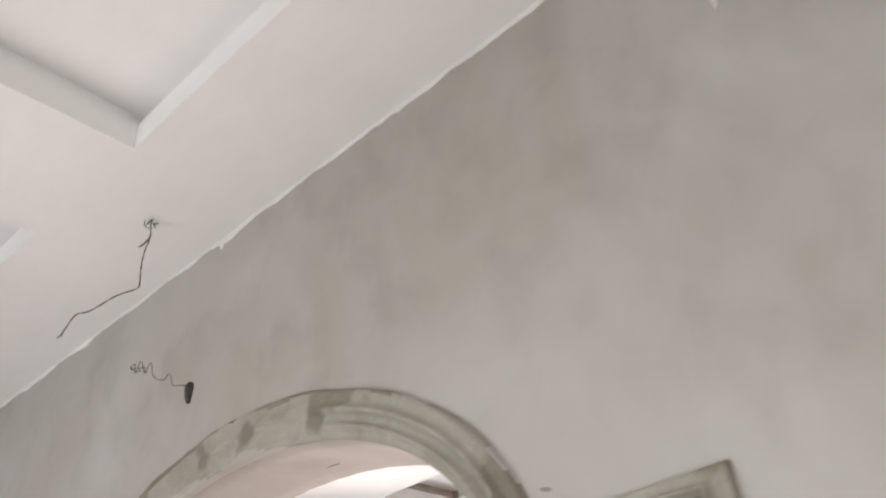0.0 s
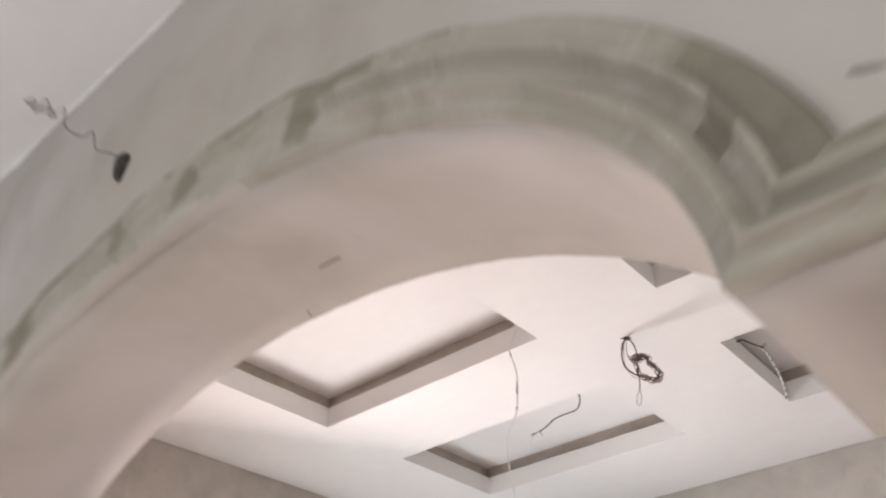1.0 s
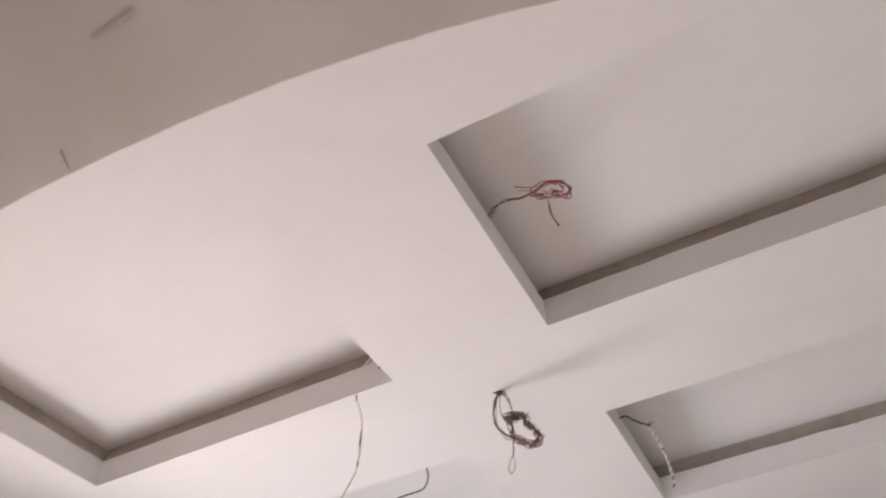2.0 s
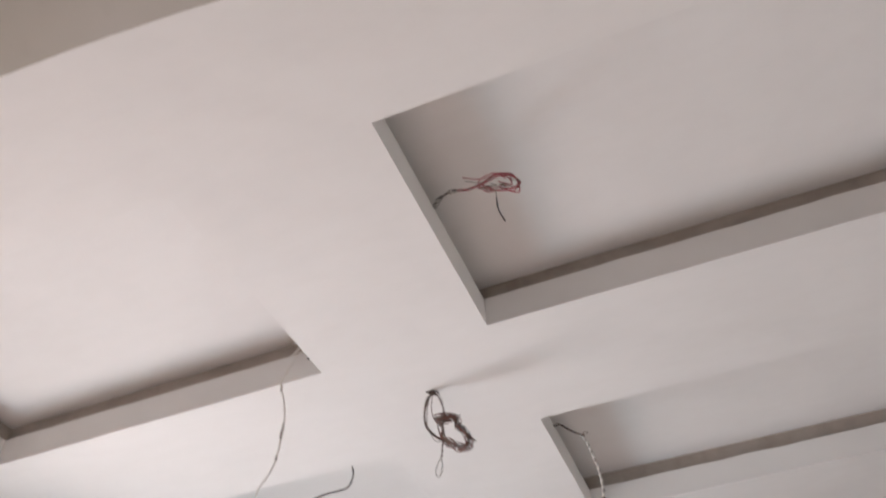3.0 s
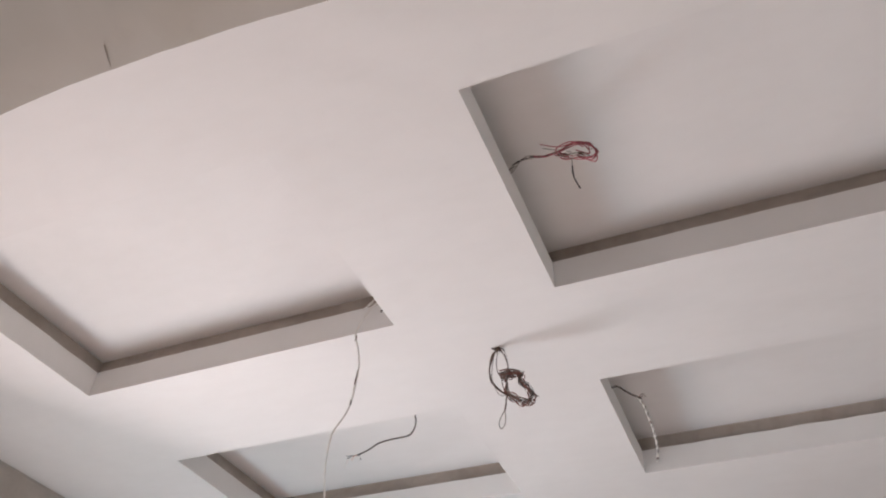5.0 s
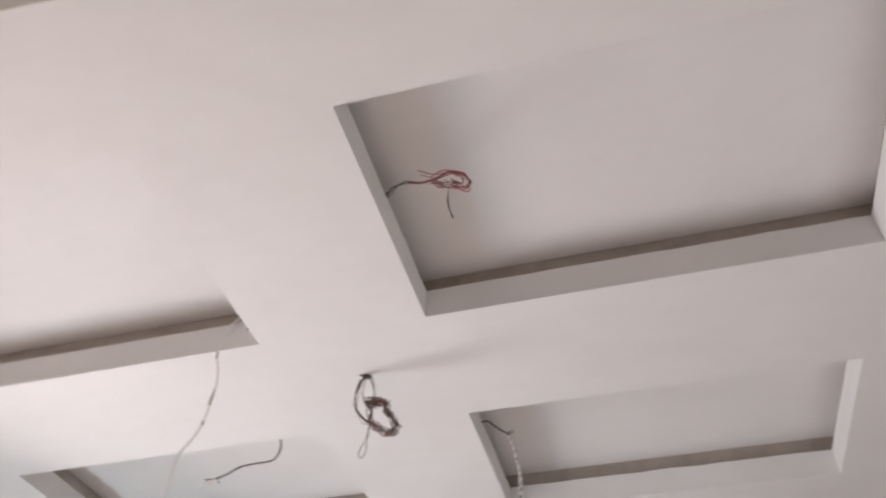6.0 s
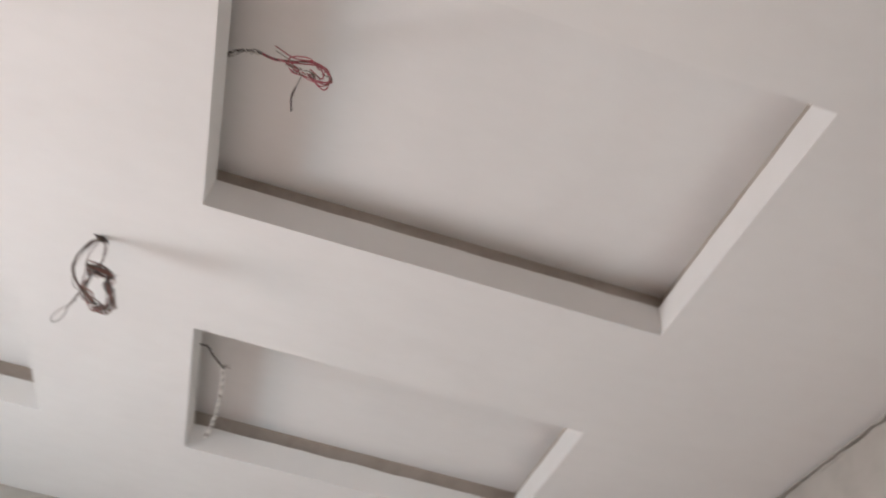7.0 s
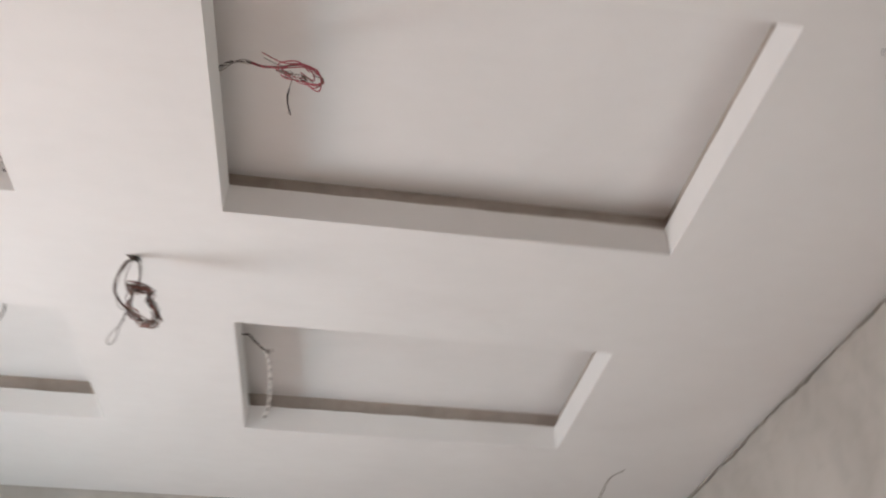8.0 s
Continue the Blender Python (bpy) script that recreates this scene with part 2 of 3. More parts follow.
# ---- the shell ----
def recessed_ceiling(name, level, x0, x1, y0, y1, recesses, label, cove_mat):
    """A dropped ceiling: a flat soffit with rectangular wells, an upright lip round each well and a hidden cove behind it."""
    bm = bmesh.new()
    deep, thick, top = 0.028, 0.008, level + LIP

    def quad(*p, slot=0):
        bm.faces.new([bm.verts.new(q) for q in p]).material_index = slot

    xs = sorted({x0, x1, *(r[0] for r in recesses), *(r[1] for r in recesses)})
    ys = sorted({y0, y1, *(r[2] for r in recesses), *(r[3] for r in recesses)})
    for a, b in zip(xs, xs[1:]):
        for c, d in zip(ys, ys[1:]):
            if any(r[0] <= (a + b) / 2 <= r[1] and r[2] <= (c + d) / 2 <= r[3] for r in recesses):
                continue
            quad((a, c, level), (a, d, level), (b, d, level), (b, c, level))
    for a, b, c, d in recesses:
        rim = [(a, c), (b, c), (b, d), (a, d)]
        out = [(a - thick, c - thick), (b + thick, c - thick), (b + thick, d + thick), (a - thick, d + thick)]
        cove = [(a - deep, c - deep), (b + deep, c - deep), (b + deep, d + deep), (a - deep, d + deep)]
        for k in range(4):
            n = (k + 1) % 4
            p, q, po, qo, pc, qc = rim[k], rim[n], out[k], out[n], cove[k], cove[n]
            steps = 24
            zs = [top + 0.0035 * noise.noise((9 * (p[0] + (q[0] - p[0]) * s / steps), 9 * (p[1] + (q[1] - p[1]) * s / steps), k)) for s in range(steps + 1)]
            for s in range(steps):
                f, g = s / steps, (s + 1) / steps
                e = [tuple(u + (w - u) * h for u, w in zip(*pair)) for pair, h in (((p, q), f), ((p, q), g), ((po, qo), g), ((po, qo), f))]
                quad((*e[0], level), (*e[1], level), (*e[1], zs[s + 1]), (*e[0], zs[s]))
                quad((*e[0], zs[s]), (*e[1], zs[s + 1]), (*e[2], zs[s + 1]), (*e[3], zs[s]))
                quad((*e[3], zs[s]), (*e[2], zs[s + 1]), (*e[2], level + 0.012), (*e[3], level + 0.012))
            quad((*po, level + 0.012), (*qo, level + 0.012), (*qc, level + 0.012), (*pc, level + 0.012))
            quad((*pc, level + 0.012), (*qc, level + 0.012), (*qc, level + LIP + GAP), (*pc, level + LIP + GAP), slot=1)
        quad(*((*p, level + LIP + GAP) for p in cove))
    bmesh.ops.remove_doubles(bm, verts=bm.verts, dist=0.0002)
    ob = thing(name, bm, CEILING, label, "ceiling", kind="structure")
    ob.data.materials.append(cove_mat)
    return ob


NEAR_Y, FAR_Y = (-0.729, 0.0), (0.503, 1.205)
WELL_X = ((-1.684, -0.504), (0.0, 1.192))
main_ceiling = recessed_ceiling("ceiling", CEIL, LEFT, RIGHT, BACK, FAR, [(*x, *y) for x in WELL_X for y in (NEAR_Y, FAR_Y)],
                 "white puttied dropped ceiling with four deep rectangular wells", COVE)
recessed_ceiling("ceiling_entry", CEIL_ENTRY, E1_LEFT, E1_RIGHT, E1_BACK, FRONT, [(-0.050, 1.15, -2.92, -2.190), (-1.83, -0.646, -2.92, -2.213)],
                 "white puttied dropped ceiling of the entry room with wells", CEILING)

bm = bmesh.new()
box(bm, E1_LEFT - 0.3, E1_RIGHT + 0.3, E1_BACK - 0.3, FAR + 0.3, TOP, TOP + 0.15)
thing("roof_slab", bm, ROOM_WALL, "grey concrete slab above the dropped ceilings", "slab", kind="structure")
bm = bmesh.new()
box(bm, E1_LEFT - 0.3, E1_RIGHT + 0.3, E1_BACK - 0.3, FAR + 0.3, -0.15, 0.0)
thing("floor", bm, FLOOR, "dusty reddish floor of both rooms", "floor", kind="structure")
bm = bmesh.new()
box(bm, -400, 400, -400, 400, -0.6, -0.16)
thing("ground", bm, SOIL, "bare brown soil round the house", "ground", kind="structure")


def wall_with_window(name, axis, at, out, a0, a1, opening, label):
    """A wall in the plane axis = at, thickened towards out, from a0 to a1, with a window opening (from, to, sill, head) or none."""
    bm = bmesh.new()
    lo, hi = sorted((at, at + out))
    cells = [(a0, a1, 0.0, TOP)]
    if opening:
        f, t, sill, head = opening
        cells = [(a0, f, 0.0, TOP), (t, a1, 0.0, TOP), (f, t, 0.0, sill), (f, t, head, TOP)]
    for p, q, low, high in cells:
        if axis == "x":
            box(bm, lo, hi, p, q, low, high)
        else:
            box(bm, p, q, lo, hi, low, high)
    bmesh.ops.remove_doubles(bm, verts=bm.verts, dist=0.0002)
    return thing(name, bm, ROOM_WALL, label, "wall", kind="structure")


wall_with_window("wall_west", "x", LEFT, -0.2, BACK, FAR + 0.2, (-0.25, 1.15, 0.65, 2.50), "bare grey cement plaster wall with an unseen window opening")
# this opening is added, out of view, to hold the east fill lamp
wall_with_window("wall_east", "x", RIGHT, 0.2, BACK, FAR + 0.2, (-0.9, 0.3, 0.85, 2.15), "bare grey cement plaster wall with an unseen window opening")
wall_with_window("wall_north", "y", FAR, 0.2, LEFT, RIGHT, None, "bare grey cement plaster wall, unpainted")
wall_with_window("wall_entry_west", "x", E1_LEFT, -0.2, E1_BACK, FRONT, None, "bare grey cement plaster wall of the entry room")
# the entry room's two openings are added, out of view, for its fill lamps
wall_with_window("wall_entry_east", "x", E1_RIGHT, 0.2, E1_BACK, FRONT, (-4.4, -2.8, 0.7, 2.2), "bare grey plaster wall with an added wide opening, unseen")
wall_with_window("wall_entry_south", "y", E1_BACK, -0.2, E1_LEFT - 0.2, E1_RIGHT + 0.2, (-1.8, 0.6, 0.05, 2.15), "bare grey plaster wall with an added door-wide opening, unseen")

# ---- the arch ----
ARCH_X, SPRING = -0.13, 1.945


def arch_line(s, rows=72, rise=0.50, wide=0.0):
    """The outline of the shouldered opening, grown outwards by s = 0..1, from the foot of one jamb over the arch to the other."""
    a, b, lift, jamb = 0.878 + 0.118 * s + wide, rise + 0.14 * s, 0.076 * s, 1.29 + 0.108 * s
    start = math.asin(lift / b)
    half = [(jamb, 0.0), (jamb, 0.9), (jamb, SPRING + lift)]
    half += [(jamb + (a * math.cos(start) - jamb) * k / 6, SPRING + lift) for k in range(1, 6)]
    top = [(a * math.cos(t), SPRING + (b - 1.15 * wide * a * math.cos(t)) * math.sin(t)) for t in (start + (math.pi - 2 * start) * k / rows for k in range(rows + 1))]
    line = half + [(x - wide, z) for x, z in top] + [(-x, z) for x, z in reversed(half)]
    return [(ARCH_X + x, z) for x, z in line]


def arch_wall():
    bm = bmesh.new()
    rows = 5
    lines = [arch_line(0.0, 260, 0.505 + 0.012 * k / rows, 0.026 * k / rows) for k in range(rows + 1)]
    line = lines[0]
    lo, hi = E1_LEFT - 0.2, E1_RIGHT + 0.2
    n = len(line)
    grid = [[bm.verts.new((x + (0.0 if z <= 0 else 0.004 * noise.noise((x * 3, y * 4, z * 3))), y, z + (0.0 if z <= 0 else 0.006 * noise.noise((x * 3 + 7, y * 4, z * 3)) + (0.0012 * noise.noise((x * 60, 1.0, z * 60)) + 0.002 * noise.noise((x * 11, 2.0, z * 11)) if y > BACK - 0.001 else 0.0)))) for x, z in lines[k]]
            for k, y in ((k, FRONT + (BACK - FRONT) * k / rows) for k in range(rows + 1))]
    for a, b in zip(grid, grid[1:]):
        for k in range(n - 1):
            bm.faces.new((a[k], b[k], b[k + 1], a[k + 1])).smooth = True
    top = TOP
    for row, y, flip in ((grid[0], FRONT, False), (grid[-1], BACK, True)):
        up = [bm.verts.new((v.co.x, y, top)) for v in row]
        for k in range(3, n - 4):
            f = (row[k], row[k + 1], up[k + 1], up[k])
            bm.faces.new(f if not flip else f[::-1])
        for side, edge in ((row[:4], hi), (row[-4:], lo)):
            low, high = (side[0], side[-1]) if side[0].co.z <= 0 else (side[-1], side[0])
            outer = [bm.verts.new((edge, y, z)) for z in (0.0, top)]
            ups = up[3] if edge == hi else up[n - 4]
            bm.faces.new([outer[0], outer[1], ups, *(reversed(side) if side[0].co.z <= 0 else side)])
    bmesh.ops.recalc_face_normals(bm, faces=bm.faces)
    return thing("wall_arch", bm, WALL, "grey cement plaster wall with a wide shouldered arch opening", "wall", kind="structure")


arched = arch_wall()


def soffit_z(x, y):
    f = (y - FRONT) / (BACK - FRONT)
    z = SPRING + (0.505 + 0.012 * f - 0.03 * f * (x - ARCH_X)) * math.sqrt(max(0.0, 1 - ((x - ARCH_X + 0.026 * f) / (0.878 + 0.026 * f)) ** 2))
    return z + 0.006 * noise.noise((x * 3 + 7, y * 4, z * 3))


def scratch(parent, a, b, width, name="scratch"):
    """A shallow trowel scar on the underside of the arch, from a to b (x, y)."""
    bm = bmesh.new()
    rows = []
    for k in range(9):
        t = k / 8
        x, y = a[0] + (b[0] - a[0]) * t, a[1] + (b[1] - a[1]) * t
        w = width * math.sin(math.pi * (0.06 + 0.88 * t)) * (0.75 + 0.5 * noise.noise((t * 5, a[0] * 9, a[1] * 9)))
        z = soffit_z(x, y) - 0.0015
        rows.append([bm.verts.new((x + dx * w, y + dy * w, z + dz)) for dx, dy, dz in ((-0.5, -0.5, 0.004), (-0.2, -0.2, -0.001), (0.3, 0.3, -0.0012), (0.5, 0.5, 0.004))])
    for p, q in zip(rows, rows[1:]):
        for i in range(3):
            bm.faces.new((p[i], p[i + 1], q[i + 1], q[i])).smooth = True
    bmesh.ops.recalc_face_normals(bm, faces=bm.faces)
    return part(name, bm, SCAR, parent)


for a, b, w in (((0.003, -1.480), (0.063, -1.486), 0.007), ((-0.136, -1.390), (-0.149, -1.364), 0.0013)):
    scratch(arched, a, b, w)
bm = bmesh.new()
for k in range(7):
    z = 2.90 + 0.02 * k
    w = 0.002 + 0.0022 * k
    for side in (-1, 1):
        bm.verts.new((1.560 + side * w * (1 + 0.3 * noise.noise((k, side, 1))), FRONT - 0.004, z + 0.055))
bm.verts.ensure_lookup_table()
for k in range(6):
    bm.faces.new((bm.verts[2 * k], bm.verts[2 * k + 1], bm.verts[2 * k + 3], bm.verts[2 * k + 2]))
extruded = bmesh.ops.extrude_face_region(bm, geom=bm.faces[:])
bmesh.ops.translate(bm, verts=[v for v in extruded["geom"] if isinstance(v, bmesh.types.BMVert)], vec=(0, 0.006, 0))
bmesh.ops.recalc_face_normals(bm, faces=bm.faces)
part("putty_dab", bm, SEAM, arched, "pointed white putty dab")
bm = bmesh.new()
bmesh.ops.create_icosphere(bm, subdivisions=2, radius=1.0)
for v in bm.verts:
    v.co = Vector((0.890 + 0.014 * v.co.x + 0.002 * v.co.z, FRONT + 0.004 * v.co.y, 2.082 - 0.006 * v.co.x + 0.0035 * v.co.z * (1 + 0.4 * noise.noise(v.co * 2))))
part("wall_chip", bm, SCAR, arched, "small dark chip in the plaster")

PROFILE = ((0.0, -0.004), (0.0, 0.012), (0.09, 0.014), (0.17, 0.018), (0.20, 0.029), (0.24, 0.034), (0.28, 0.028), (0.34, 0.016), (0.45, 0.014), (0.49, 0.029),
           (0.54, 0.040), (0.59, 0.037), (0.63, 0.025), (0.71, 0.019), (0.77, 0.023), (0.88, 0.025), (0.94, 0.023), (0.975, 0.013), (1.0, 0.005), (1.0, -0.004))


def arch_moulding():
    bm = bmesh.new()
    rows = [arch_line(s, 220, 0.505) for s, _ in PROFILE]
    grid = []
    for line, (s, h) in zip(rows, PROFILE):
        ring = []
        for k, (x, z) in enumerate(line):
            w = noise.noise((x * 6, z * 6, s * 3))
            w2 = noise.noise((x * 22, z * 22, s * 9 + 4))
            if h > 0 and x < 0.34:
                h += (0.025 - h) * 0.6 * min(1.0, (0.34 - x) / 0.16) * (0.8 + 0.4 * w)
            proud = h * (1.0 if h < 0 or x < 0.2 else 1.0 + 0.15 * min(1.0, (x - 0.2) / 0.2)) + (0.005 * w + 0.003 * w2 if h > 0 else 0)
            nudge = 0.004 * noise.noise((x * 5 + 3, z * 5, s * 2)) if 0 < s < 1 or h < 0 < s else 0.003 * w * s
            ring.append(bm.verts.new((x + nudge, FRONT - proud, max(0.0, z + (nudge if z > 0 else 0)))))
        grid.append(ring)
    for i, (a, b) in enumerate(zip(grid, grid[1:])):
        for k in range(len(a) - 1):
            f = bm.faces.new((a[k], a[k + 1], b[k + 1], b[k]))
            f.smooth = True
            x, r = a[k].co.x, noise.noise((a[k].co.x * 7, a[k].co.z * 7, 2.2))
            f.material_index = 2 if i < (8 if x < -0.72 else 2.2 + 3 * r) and x < 0.1 else int(i >= 16 and -1.1 < x < 0.52 and r > -0.35 or i == 15 and -1.1 < x < 0.52 and r > 0.12) + (3 if i >= 16 and x > 0.55 and r > -0.12 else 0)
            z = a[k].co.z
            if 11 <= i < 17 and z < 2.135 + 0.012 * r and 0.6 < x < 0.90 + 0.02 * r or 7 <= i < 11 and 2.045 < z < 2.085 and x > 0.6:
                # damp, newly patched mortar in the hollow where arch and shoulder meet
                f.material_index = 4
    bmesh.ops.recalc_face_normals(bm, faces=bm.faces)
    ob = thing("arch_moulding", bm, MOULD, "rough grey cement moulding with dark damp stains, round the arch", "moulding")
    ob.data.materials.append(EDGE)
    ob.data.materials.append(WALL)
    ob.data.materials.append(PALE)
    ob.data.materials.append(WET)
    return ob


arch_moulding()


def seam(name, start, end, inward, depth, spread, seed, wobble, lumps=(), mat=None, label="ragged white putty seam between ceiling and wall"):
    """A ragged bead of putty along the joint of ceiling and wall."""
    bm = bmesh.new()
    a, b = Vector(start), Vector(end)
    inn = Vector(inward)
    count = int((b - a).length / 0.018)
    prev = None
    for k in range(count + 1):
        q = a.lerp(b, k / count)
        r = noise.noise((k * 0.11, seed, 0.3)) * 0.5 + noise.noise((k * 0.45, seed, 1.7)) * 0.35 + noise.noise((k * 0.9, seed, 3.1)) * 0.25
        drop = depth + spread * max(-0.8, r)
        for at, size in lumps:
            d = abs((q - a).length - at)
            drop += size * max(0.0, 1 - d / 0.10) ** 1.2 * (0.8 + 0.9 * noise.noise((k * 0.8, seed, 9.0)))
        thick = 0.003 + wobble * abs(0.6 * noise.noise((k * 0.06, seed, 4.4)) + 0.4 * r + 0.1 * noise.noise((k * 1.3, seed, 6.0)))
        ring = [bm.verts.new(q + Vector((0, 0, z)) + inn * w) for w, z in ((-0.002, 0.004), (thick * 1.6, 0.003 if mat is None else -0.003), (thick, -drop * 0.6), (0.0015, -drop), (-0.002, -drop))]
        if prev:
            for i in range(4):
                bm.faces.new((prev[i], ring[i], ring[i + 1], prev[i + 1]))
        prev = ring
    bmesh.ops.recalc_face_normals(bm, faces=bm.faces)
    return thing(name, bm, mat or SEAM, label, "putty seam", kind="structure")


seam("trim_entry", (E1_LEFT, FRONT, CEIL_ENTRY), (E1_RIGHT, FRONT, CEIL_ENTRY), (0, -1, 0), 0.008, 0.020, 3.1, 0.007, ((1.69, 0.022), (2.45, 0.012), (2.68, 0.03), (2.76, 0.014), (2.98, 0.012), (1.2, 0.018), (1.35, 0.012)))
trim_east = seam("trim_east", (RIGHT, BACK, CEIL), (RIGHT, FAR, CEIL), (-1, 0, 0), 0.012, 0.022, 8.4, 0.006, ((0.9, 0.012), (1.7, 0.010), (2.2, 0.014), (2.75, 0.012)), ROOM_WALL, "ragged plaster edge with a dark crack under the ceiling")
seam("trim_north", (LEFT, FAR, CEIL), (RIGHT, FAR, CEIL), (0, -1, 0), 0.008, 0.006, 5.2, 0.006, (), ROOM_WALL, "ragged plaster edge under the ceiling")
seam("trim_west", (LEFT, BACK, CEIL), (LEFT, FAR, CEIL), (1, 0, 0), 0.008, 0.006, 6.9, 0.006, (), ROOM_WALL, "ragged plaster edge under the ceiling")

# ---- loose wiring ----
R = 0.0016
fan = empty("fan_wiring", (-0.252, 0.222, CEIL), "tangled coil of dark brown wires hanging from the ceiling", "wire bundle")
bm = bmesh.new()
bmesh.ops.create_cone(bm, cap_ends=True, segments=12, radius1=0.007, radius2=0.009, depth=0.010, matrix=Matrix.Translation((-0.252, 0.222, CEIL - 0.002)))
part("conduit_mouth", bm, TAPE, fan, "dark conduit mouth in the ceiling")
for k in range(7):
    j = [0.007 * noise.noise((k * 3.1, m * 1.7, 2.0)) for m in range(24)]
    mat = (BROWN, BLACK, OLIVE, BROWN, OLIVE, BROWN, GREY)[k]
    wide = 1.0 if k < 6 else 1.9
    strand(fan, [(-0.255 + j[0], 0.219, 3.155), (-0.251 + j[1], 0.214 + j[2], 3.143), (-0.264 + j[3], 0.212 + j[2], 3.119), (-0.275 + wide * j[4], 0.209 + j[5], 3.068),
                 (-0.268 + wide * j[6], 0.210 + j[7], 3.024 + j[8]), (-0.244 + j[9], 0.217, 2.992 + j[10] - 0.012 * (wide > 1)), (-0.217, 0.224 + j[11], 2.972 + j[12]), (-0.185 + j[13], 0.233, 2.955 + j[14])], R * (1.0 if k % 2 else 0.8), mat)
ring = [(-0.243, 3.056), (-0.216, 3.058), (-0.187, 3.048), (-0.182, 3.020), (-0.164, 2.996), (-0.150, 2.967), (-0.159, 2.943), (-0.184, 2.947), (-0.206, 2.964), (-0.222, 2.988), (-0.229, 3.022), (-0.236, 3.044), (-0.208, 3.056), (-0.184, 3.036)]
for k in range(8):
    j = [0.020 * noise.noise((k * 2.3 + 11, m * 1.9, 5.0)) for m in range(80)]
    turn = k % 5
    pts = [(x + j[i], 0.228 + 1.8 * j[i + 20], z + j[i + 40]) for i, (x, z) in enumerate(ring[turn:] + ring[:9 - turn // 2])]
    strand(fan, pts, R * (0.55, 0.75, 0.9)[k % 3], (BROWN, RUST, BROWN, BLACK, OLIVE, RUST, BLACK, OLIVE)[k], "coil_turn")
for k, (x, z) in enumerate(((-0.225, 3.052), (-0.183, 3.016), (-0.218, 2.978), (-0.163, 2.948))):
    # a few tight turns that bind the coil
    pts = [(x + 0.008 * math.cos(1.1 * m + k) + 0.0015 * m, 0.228 + 0.012 * math.sin(1.1 * m + k), z + 0.007 * math.sin(0.55 * m + k) - 0.0012 * m) for m in range(14)]
    strand(fan, pts, R * 0.75, (BROWN, BLACK, OLIVE, BROWN)[k], "binding_turn", steps=5)
for k, (dx, dz) in enumerate(((-0.016, 0.014), (0.021, -0.012), (0.012, 0.02), (-0.012, -0.022))):
    x, z = ((-0.236, 3.045), (-0.150, 2.962), (-0.181, 3.03), (-0.178, 2.945))[k]
    strand(fan, [(x, 0.226, z), (x + 0.6 * dx, 0.222, z + 0.2 * dz), (x + dx, 0.224, z + dz)], R * 0.6, (GREY, BROWN, BROWN, WHITE)[k], "cut_end", steps=5)
strand(fan, [(-0.248, 0.22, 3.15), (-0.254, 0.214, 3.088), (-0.246, 0.216, 3.045), (-0.226, 0.222, 3.028)], R * 0.8, BROWN)
strand(fan, [(-0.236, 0.22, 3.145), (-0.222, 0.221, 3.11), (-0.221, 0.222, 3.07), (-0.229, 0.224, 3.04)], R * 0.7, GREY)
cable(fan, [(-0.245, 0.222, 3.15), (-0.238, 0.218, 3.135), (-0.226, 0.222, 3.107), (-0.220, 0.223, 3.074), (-0.223, 0.222, 3.028), (-0.226, 0.222, 2.973), (-0.231, 0.22, 2.925)], R * 0.9, (GREY, BROWN), 0.035)
strand(fan, [(-0.231, 0.22, 2.925), (-0.242, 0.217, 2.906), (-0.248, 0.212, 2.879), (-0.241, 0.208, 2.860), (-0.232, 0.212, 2.870), (-0.230, 0.219, 2.896), (-0.233, 0.221, 2.925)], R * 0.9, GREY, "end_loop")
for k in range(9):
    # knotted ends round the mouth, spread towards both sides
    u = -0.022 + 0.005 * k
    n = [0.012 * noise.noise((k * 3.7, m * 2.1, 8.0)) for m in range(6)]
    strand(fan, [(-0.248 + u * 0.4, 0.222, 3.149), (-0.248 + u + n[0], 0.216 + n[1], 3.141 - 0.3 * u + n[2]), (-0.246 + u * 0.8 + n[3], 0.226 + n[4], 3.137 - 0.4 * u)], R * (0.8 if k % 2 else 1.1), (BLACK, BROWN, BLACK)[k % 3], "cut_end", steps=5)

red = empty("cove_wiring", (-0.06, -0.33, 3.27), "looped red and grey wires hanging from a cove", "wire bundle")
stem = [(-0.06, -0.33, 3.271), (-0.02, -0.345, 3.277), (-0.004, -0.352, 3.289), (0.017, -0.364, 3.290), (0.045, -0.380, 3.274), (0.072, -0.395, 3.257), (0.103, -0.411, 3.228)]
cable(red, stem[:6], R * 1.0, (GREY, BLACK, WHITE, BLACK), 0.036)
strand(red, [(-0.04, -0.34, 3.262), (0.0, -0.355, 3.268), (0.020, -0.366, 3.279), (0.045, -0.382, 3.281), (0.070, -0.395, 3.262)], R * 0.8, GREY)
cable(red, [*stem[5:], (0.141, -0.432, 3.206)], R * 1.0, (RED, RED, BROWN), 0.03)
strand(red, [(0.038, -0.376, 3.277), (0.055, -0.386, 3.263), (0.068, -0.393, 3.252)], R * 1.3, WHITE, "tape_wrap", "pale tape wrap", 5)
loops = [(0.103, -0.411, 3.228), (0.141, -0.432, 3.206), (0.19, -0.459, 3.191), (0.226, -0.478, 3.146), (0.244, -0.488, 3.104), (0.228, -0.478, 3.097), (0.194, -0.461, 3.137),
         (0.160, -0.442, 3.170), (0.150, -0.436, 3.199), (0.182, -0.454, 3.191), (0.215, -0.472, 3.154), (0.222, -0.477, 3.117), (0.195, -0.462, 3.155)]
